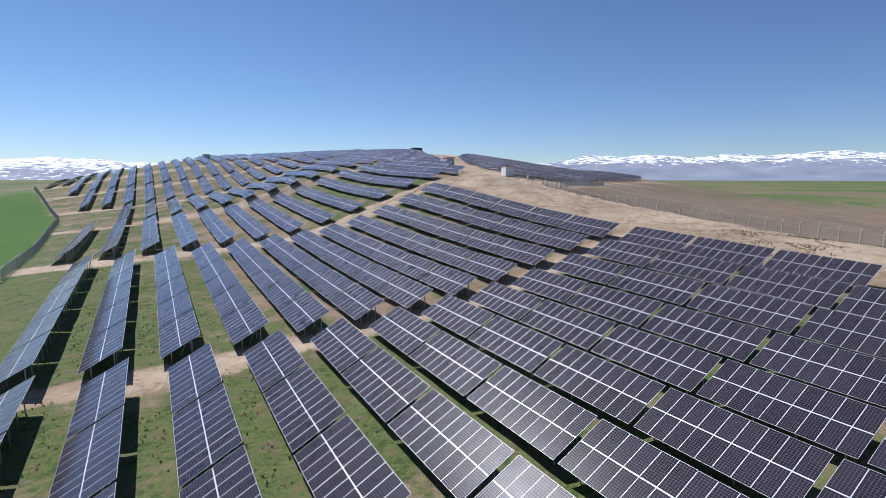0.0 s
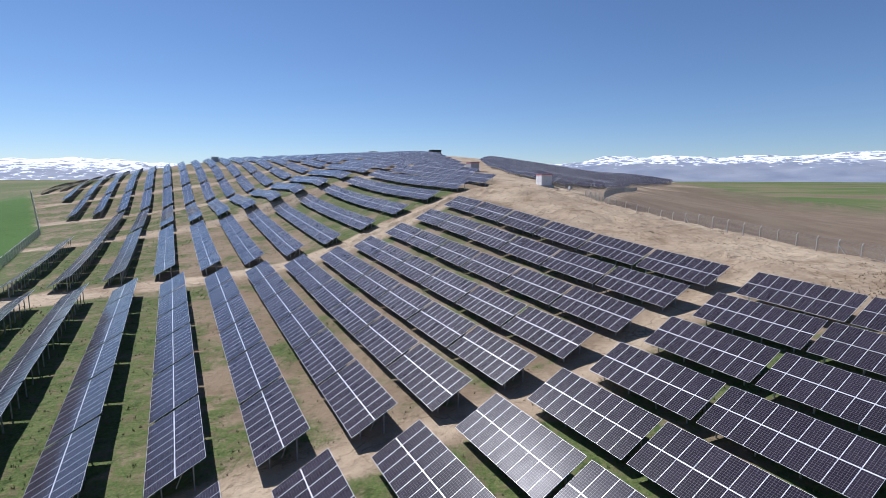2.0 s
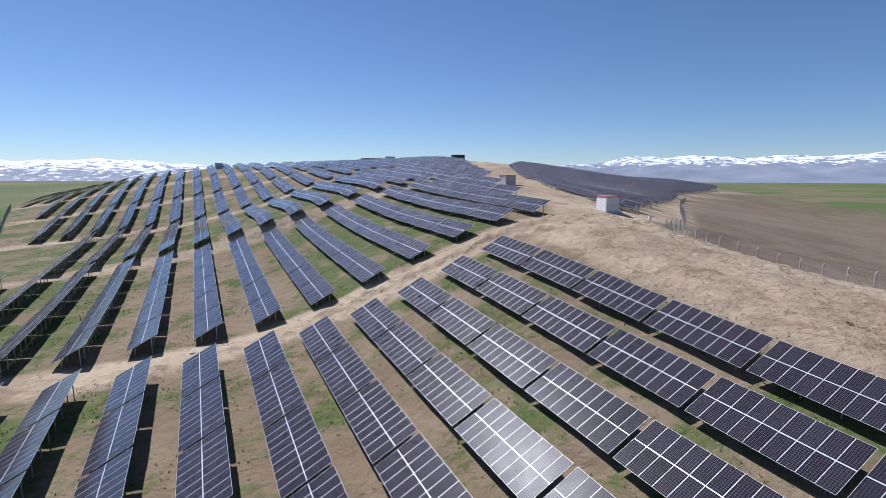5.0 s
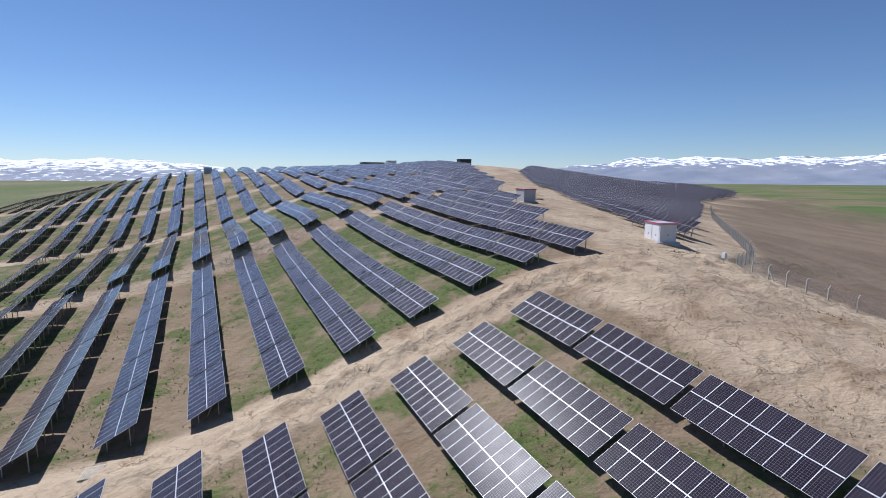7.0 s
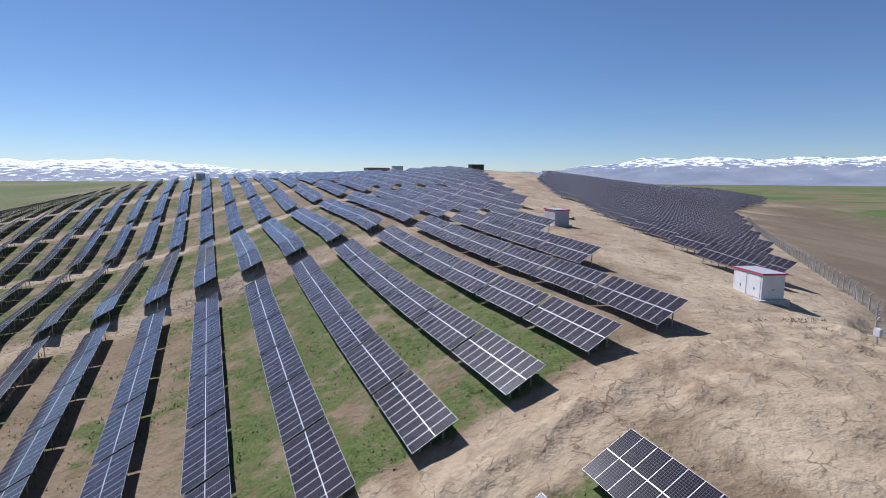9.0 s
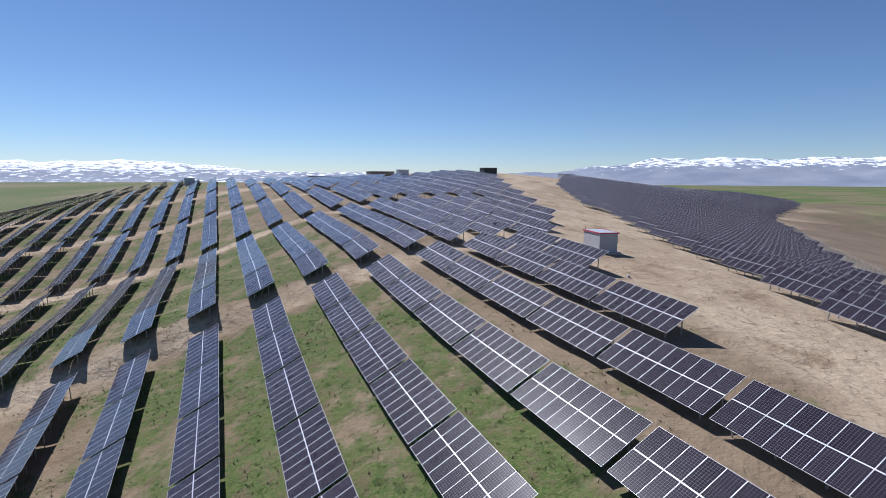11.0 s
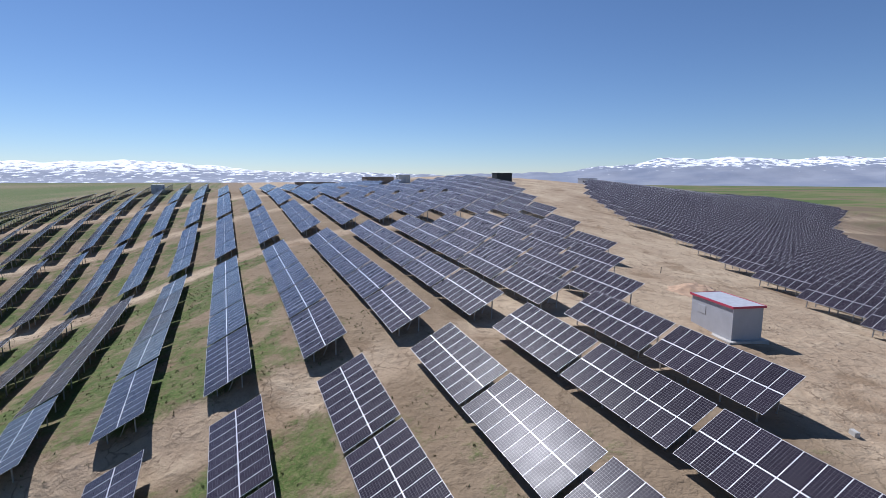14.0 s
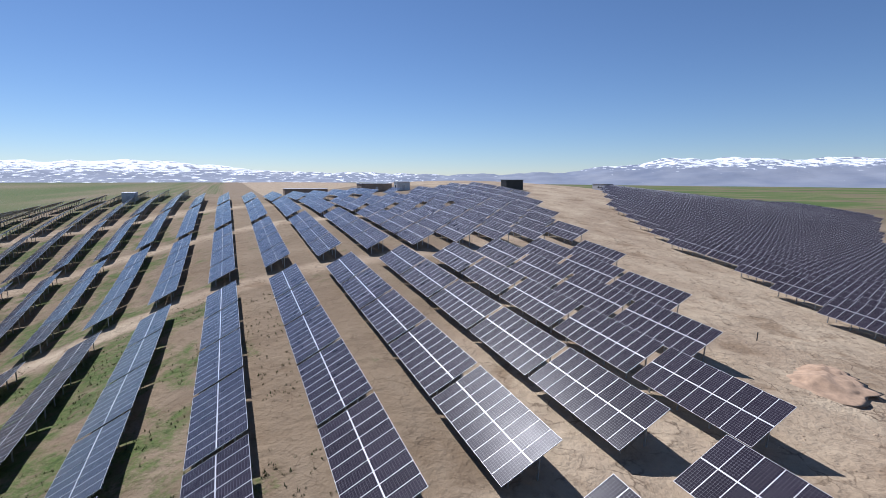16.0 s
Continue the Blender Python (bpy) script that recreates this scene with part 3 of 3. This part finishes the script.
def transformer_cabin(n, s, turn, wall, fascia, door, label, size=(2.6, 5.2, 2.55)):
    """A sheet-metal kiosk on a slab, with doors in its long side towards the valley."""
    w, l, h = size
    x, y = place(n, s)
    t = thing("transformer_cabin", pose(x, y, ground_at(n, s), 0, 0, math.degrees(PHI) + turn), label, "cabin", "transformer cabins")
    part("slab", rect(bmesh.new(), -w / 2 - 0.45, w / 2 + 0.45, -l / 2 - 0.45, l / 2 + 0.45, -0.9, 0.14), CONCRETE, t, "pale concrete slab")
    part("body", rect(bmesh.new(), -w / 2, w / 2, -l / 2, l / 2, 0.14, h), wall, t)
    bm = bmesh.new()
    rect(bm, -w / 2 - 0.12, w / 2 + 0.12, -l / 2 - 0.12, l / 2 + 0.12, h, h + 0.10)
    bmesh.ops.translate(bm, verts=[v for v in bm.verts if v.co.z > h + 0.05 and abs(v.co.x) < 0.1], vec=(0, 0, 0.1))
    part("roof", bm, ROOF, t, "grey sheet roof")
    for name, lo, hi in (("fascia", (-w / 2 - 0.16, -l / 2 - 0.16, h - 0.06), (-w / 2 - 0.12, l / 2 + 0.16, h + 0.14)), ("fascia", (w / 2 + 0.12, -l / 2 - 0.16, h - 0.06), (w / 2 + 0.16, l / 2 + 0.16, h + 0.14)),
                         ("fascia", (-w / 2 - 0.12, -l / 2 - 0.16, h - 0.06), (w / 2 + 0.12, -l / 2 - 0.12, h + 0.14)), ("fascia", (-w / 2 - 0.12, l / 2 + 0.12, h - 0.06), (w / 2 + 0.12, l / 2 + 0.16, h + 0.14))):
        part(name, box(bmesh.new(), lo, hi), fascia, t, "red roof edge" if fascia is RED else "")
    if door:
        for y0 in (-l / 2 + 0.25, 0.15):
            d = part("door", rect(bmesh.new(), -w / 2 - 0.035, -w / 2 + 0.01, y0, y0 + l / 2 - 0.45, 0.22, h - 0.25), CABIN_DOOR, t, "pale double door")
            part("door_handle", rect(bmesh.new(), -w / 2 - 0.09, -w / 2 - 0.035, y0 + 0.9, y0 + 0.96, 1.0, 1.3, 0.005), STEEL, d)
        part("vent", rect(bmesh.new(), -0.15, 0.15, -l / 2 - 0.03, -l / 2 + 0.01, 1.1, 1.35), STEEL, t)
    else:
        part("window", rect(bmesh.new(), -w / 2 - 0.03, -w / 2 + 0.01, l / 2 - 2.0, l / 2 - 0.9, 1.55, 2.3), BACK, t, "small pale window panel")
        part("end_trim", rect(bmesh.new(), -w / 2 - 0.01, -w / 2 + 0.05, -l / 2 - 0.02, -l / 2 + 0.05, 0.14, h), ALU, t)
    return t


transformer_cabin(94.2, 123.7, -20, CABIN, RED, True, "pale grey metal cabin with red roof edge and double doors", (2.6, 4.8, 2.9))
transformer_cabin(100.1, 168.8, -14, GREY, RED, False, "grey metal cabin with a red roof edge beside the earth track", (2.9, 5.4, 3.0))


def small_block(n, s, size, mat, roof, name, label, category):
    w, l, h = size
    x, y = place(n, s)
    t = thing(name, pose(x, y, ground_at(n, s), 0, 0, math.degrees(PHI)), label, category)
    part("wall", rect(bmesh.new(), -w / 2, w / 2, -l / 2, l / 2, -0.8, h), mat, t)
    part("roof", rect(bmesh.new(), -w / 2 - 0.2, w / 2 + 0.2, -l / 2 - 0.2, l / 2 + 0.2, h, h + 0.15), roof, t)
    part("door", rect(bmesh.new(), -0.5, 0.5, -l / 2 - 0.04, -l / 2 + 0.01, 0.0, 2.0), roof, t)
    part("window", rect(bmesh.new(), -w / 2 - 0.04, -w / 2 + 0.01, -0.6, 0.6, 1.1, 2.0), DARK, t)
    return t


small_block(163, 319.6, (7, 4, 3.4), DARK, DARK, "dark_container", "black container standing on the hilltop", "container")
small_block(128, 341.6, (5, 4, 3.2), CABIN, ROOF, "guard_hut", "white guard hut with a flat roof on the crest", "hut")
small_block(34, 374, (4, 8, 3.0), CABIN, ROOF, "transformer_kiosk", "grey kiosk standing at the end of the rows", "cabin")
small_block(96.5, 372, (17, 6, 3.2), BROWN, ROOF, "long_shed", "long low shed on the hilltop", "shed")
small_block(120, 352, (12, 8, 3.2), BROWN, ROOF, "site_building", "brown unfinished building on the hilltop", "building")
small_block(236, 356.5, (5, 9, 3.0), ROOF, DARK, "transformer_kiosk", "grey kiosk on the skyline above the far panels", "cabin")


# ---- fences ----
def bent_post(bm, h=2.1):
    bar(bm, (0, 0, -0.5), (0, 0, h), 0.13)
    bar(bm, (0, 0, h - 0.02), (0.28, 0, h + 0.33), 0.10)


POST_MESH = fixed_mesh("post", bent_post, POST)
LEAN_MESH = fixed_mesh("prop", lambda bm: bar(bm, (0, -1.4, -0.2), (0, 0, 1.7), 0.11), POST)


def fence(points, step, label):
    x, y = place(*points[0])
    f = thing("fence", pose(x, y, ground_at(*points[0])), label, "fence", "boundary fences")
    inv = f.matrix_basis.inverted()
    spots = []
    for (n0, s0), (n1, s1) in zip(points, points[1:]):
        count = max(1, round(math.hypot(n1 - n0, s1 - s0) / step))
        spots += [(n0 + (n1 - n0) * i / count, s0 + (s1 - s0) * i / count) for i in range(count)]
    spots.append(points[-1])
    tops, wires = [], bmesh.new()
    for i, (n, s) in enumerate(spots):
        px, py = place(n, s)
        b = spots[min(i + 1, len(spots) - 1)]
        a = spots[max(i - 1, 0)]
        bx, by = place(b[0] - a[0], b[1] - a[1])
        turn = math.degrees(math.atan2(by, bx)) - 90
        m = inv @ pose(px, py, ground_at(n, s), 0, 0, turn)
        part("post", POST_MESH, None, f, "", m)
        if i % 9 == 4:
            part("prop", LEAN_MESH, None, f, "", m)
        tops.append(m)
    for a, b in zip(tops, tops[1:]):
        for z in (0.1, 0.7, 1.3, 1.95):
            bar(wires, a @ Vector((0.05, 0, z)), b @ Vector((0.05, 0, z)), 0.014)
        for z in (2.15, 2.3, 2.42):
            bar(wires, a @ Vector((0.05 + (z - 2.05) * 0.7, 0, z)), b @ Vector((0.05 + (z - 2.05) * 0.7, 0, z)), 0.014)
        for k in range(1, 22):
            u = k / 22
            lo = a @ Vector((0.05, 0, 0.05))
            hi = b @ Vector((0.05, 0, 0.05))
            p = lo.lerp(hi, u)
            bar(wires, p, p + Vector((0, 0, 1.9)), 0.010)
    tagged(part("wire_mesh", wires, WIRE, f, "thin wire mesh between the posts"), kind="stuff")


fence([(86, 18), (91.3, 47), (93, 70), (95, 88), (95, 100), (100.5, 115), (112.4, 120.3), (122, 128.3), (156, 157), (200, 193), (262, 240)], 3.0, "pale concrete fence posts with bent tops and wire mesh")
fence([(-21, 60), (-21.5, 104), (-23, 142), (-26.6, 208), (-50, 322)], 3.0, "wire mesh fence on posts beside the green field")



# ---- loose things ----
def pallet(n, s, turn, lift=0.0):
    x, y = place(n, s)
    t = thing("pallet", pose(x, y, ground_at(n, s) + 0.1 + lift, 3, -4, turn), "weathered wooden pallet lying on the earth track", "pallet")
    for i in range(9):
        part("board", box(bmesh.new(), (-0.75 + i * 0.17, -0.9, 0.1), (-0.64 + i * 0.17, 0.9, 0.13)), WOOD, t)
    for y0 in (-0.85, -0.05, 0.75):
        part("runner", box(bmesh.new(), (-0.75, y0, 0.0), (0.75, y0 + 0.1, 0.098)), WOOD, t)


pallet(20.5, 114.5, 20)


def meter_box(n, s):
    """A small pale cabinet on a post, by the fence."""
    x, y = place(n, s)
    t = thing("meter_cabinet", pose(x, y, ground_at(n, s), 0, 0, math.degrees(PHI) - 10), "small pale metal cabinet on a post beside the fence", "cabinet")
    part("post", box(bmesh.new(), (-0.04, -0.04, -0.5), (0.04, 0.04, 0.9)), STEEL, t)
    part("body", rect(bmesh.new(), -0.16, 0.16, -0.3, 0.3, 0.9, 1.65, 0.02), CABIN, t)
    part("door", rect(bmesh.new(), -0.185, -0.155, -0.25, 0.25, 0.96, 1.58, 0.006), CABIN_DOOR, t)


def concrete_block(n, s, turn, size):
    x, y = place(n, s)
    w, l, h = size
    tagged(part("concrete_block", rect(bmesh.new(), -w / 2, w / 2, -l / 2, l / 2, -0.1, h, 0.03), CONCRETE, None, "", pose(x, y, ground_at(n, s) + 0.05, 3, 2, turn)), "pale concrete block lying on the bare earth", "block", "loose concrete blocks")


def stake(n, s):
    x, y = place(n, s)
    tagged(part("stake", bar(bmesh.new(), (0, 0, -0.3), (0.06, 0.03, 0.75), 0.07), DARK, None, "", pose(x, y, ground_at(n, s))), "dark marker stake in the earth beside the track", "stake")


meter_box(91.5, 110.8)
concrete_block(97.2, 113.8, 25, (0.5, 0.9, 0.4))
concrete_block(91.5, 153.7, 10, (0.3, 0.5, 0.25))
stake(115.0, 190.4)


# ---- clods, stones and tufts of grass ----
def scatter(count, seed, region, keep):
    """Spots n, s, ground height over the given stretches of plan, thinned by keep(n, s)."""
    rng = np.random.RandomState(seed)
    n = rng.uniform(region[0], region[1], count)
    s = rng.uniform(region[2], region[3], count)
    ok = rng.uniform(0, 1, count) < keep(n, s)
    n, s = n[ok], s[ok]
    return n, s, height(n, s) + bumps(n, s), rng


def bare_ridge(n, s):
    return smooth(n, 60, 66) * smooth(96 - n, 0, 3) * (s < 117) + 0.5 * smooth(4 - np.abs(s - 113), 0, 3) * (n < 66) + 0.35 * smooth(n - np.interp(s, (117, 177, 270), (72, 95, 142)), 0, 4) * smooth(np.interp(s, (117, 177, 270), (97, 112, 158)) - n, 0, 4) * (s > 117)


def clods():
    n, s, z, rng = scatter(26000, 31, (56, 160, 30, 290), lambda n, s: bare_ridge(n, s) * np.clip(0.35 + 0.7 * waves(n, s, 41, 6.0), 0, 1))
    base = np.array([(1, 0, -0.3), (0.3, 0.9, -0.3), (-0.8, 0.55, -0.3), (-0.75, -0.6, -0.3), (0.35, -0.95, -0.3), (0.45, 0.3, 0.5), (-0.4, 0.25, 0.6), (-0.05, -0.5, 0.5)])
    tri = [(0, 1, 5), (1, 6, 5), (1, 2, 6), (2, 3, 6), (3, 7, 6), (3, 4, 7), (4, 0, 7), (0, 5, 7), (5, 6, 7)]
    verts, faces = [], []
    for i in range(len(n)):
        x, y = place(n[i], s[i])
        r = 0.05 + 0.11 * rng.rand() ** 2.5
        a = rng.uniform(0, 6.283)
        c, d = math.cos(a), math.sin(a)
        v = base * (r * rng.uniform(0.7, 1.3, 3))
        verts.append(np.stack([x + c * v[:, 0] - d * v[:, 1], y + d * v[:, 0] + c * v[:, 1], z[i] + v[:, 2] * 0.9], 1))
        faces += [tuple(k + 8 * i for k in t) for t in tri]
    me = bpy.data.meshes.new("clods")
    me.from_pydata(np.concatenate(verts).tolist(), [], faces)
    return me


CLOD = plain("earth_clod", (0.47, 0.35, 0.235), 0.95, 0.0, 0.35, 0.7)
tagged(part("clods", clods(), CLOD), "clods of dry earth and stones on the bare ridge", "earth", kind="stuff")


def tufts(count, seed, region, keep, size):
    n, s, z, rng = scatter(count, seed, region, keep)
    verts, faces, k = [], [], 0
    for i in range(len(n)):
        x, y = place(n[i], s[i])
        for _ in range(5):
            a, h, w = rng.uniform(0, 6.283), size * rng.uniform(0.5, 1.3), size * rng.uniform(0.25, 0.5)
            c, d, o = math.cos(a), math.sin(a), rng.uniform(-0.25, 0.25, 2) * size * 2
            verts += [(x + o[0] - d * w / 2, y + o[1] + c * w / 2, z[i] - 0.04), (x + o[0] + d * w / 2, y + o[1] - c * w / 2, z[i] - 0.04), (x + o[0] + c * h * 0.6, y + o[1] + d * h * 0.6, z[i] + h)]
            faces.append((k, k + 1, k + 2))
            k += 3
    me = bpy.data.meshes.new("grass_tufts")
    me.from_pydata(verts, [], faces)
    return me


TUFT, nodes, links, bsdf = material("tuft_blades")
geo = nodes.new("ShaderNodeNewGeometry")
links.new(ramp(nodes, links, geo.outputs["Random Per Island"], (0.0, (0.055, 0.085, 0.022)), (0.55, (0.11, 0.125, 0.04)), (1.0, (0.24, 0.19, 0.095))), bsdf.inputs["Base Color"])
bsdf.inputs["Roughness"].default_value = 0.9
DRY, nodes, links, bsdf = material("dry_blades")
geo = nodes.new("ShaderNodeNewGeometry")
links.new(ramp(nodes, links, geo.outputs["Random Per Island"], (0.0, (0.15, 0.12, 0.06)), (0.6, (0.28, 0.21, 0.12)), (1.0, (0.36, 0.28, 0.18))), bsdf.inputs["Base Color"])
bsdf.inputs["Roughness"].default_value = 0.9
tagged(part("grass_tufts", tufts(30000, 51, (-12, 75, 28, 230), lambda n, s: np.clip(0.45 + 0.6 * waves(n, s, 5, 16.0), 0, 1) * (np.abs(s - 114) > 4) * (np.abs(s - 51.5) > 1.5), 0.17), TUFT), "low green and dry grass between the panel rows", "grass", kind="stuff")
tagged(part("dry_grass", tufts(15000, 52, (56, 98, 30, 117), lambda n, s: bare_ridge(n, s) * np.clip(0.3 + 0.8 * waves(n, s, 42, 8.0), 0, 1), 0.2), DRY), "dry tufts on the bare earth of the ridge", "grass", kind="stuff")


def spoil_heap(n, s, r, h):
    """A low heap of dug earth."""
    x, y = place(n, s)
    bm = bmesh.new()
    bmesh.ops.create_icosphere(bm, subdivisions=4, radius=1.0)
    for v in bm.verts:
        k = 1 + 0.22 * noise.noise(v.co * 2.1) + 0.10 * noise.noise(v.co * 4.7) + 0.03 * noise.noise(v.co * 11)
        rho = math.acos(max(-1.0, min(1.0, v.co.z))) / (math.pi / 2)
        flat = math.hypot(v.co.x, v.co.y) or 1.0
        lift = h * (math.cos(math.pi * min(rho, 1.0)) + 1) / 2 * k * k - 0.25 * max(0.0, rho - 0.9)
        rho = min(rho, 2 - rho) if rho > 1 else rho
        v.co = Vector((v.co.x / flat * rho * r * k, v.co.y / flat * rho * r * 0.8 * k, lift))
    heap = part("spoil_heap", bm, SPOIL, None, "", pose(x, y, ground_at(n, s) - 0.05, 0, 0, 30))
    heap.data.shade_smooth()
    tagged(heap, "low heap of reddish dug earth beside the track", "earth heap")


SPOIL = plain("dug_earth", (0.46, 0.31, 0.20), 0.95, 0.0, 0.3, 1.6)
spoil_heap(110.0, 181.6, 4.2, 0.8)
spoil_heap(112.8, 183.2, 2.8, 0.6)
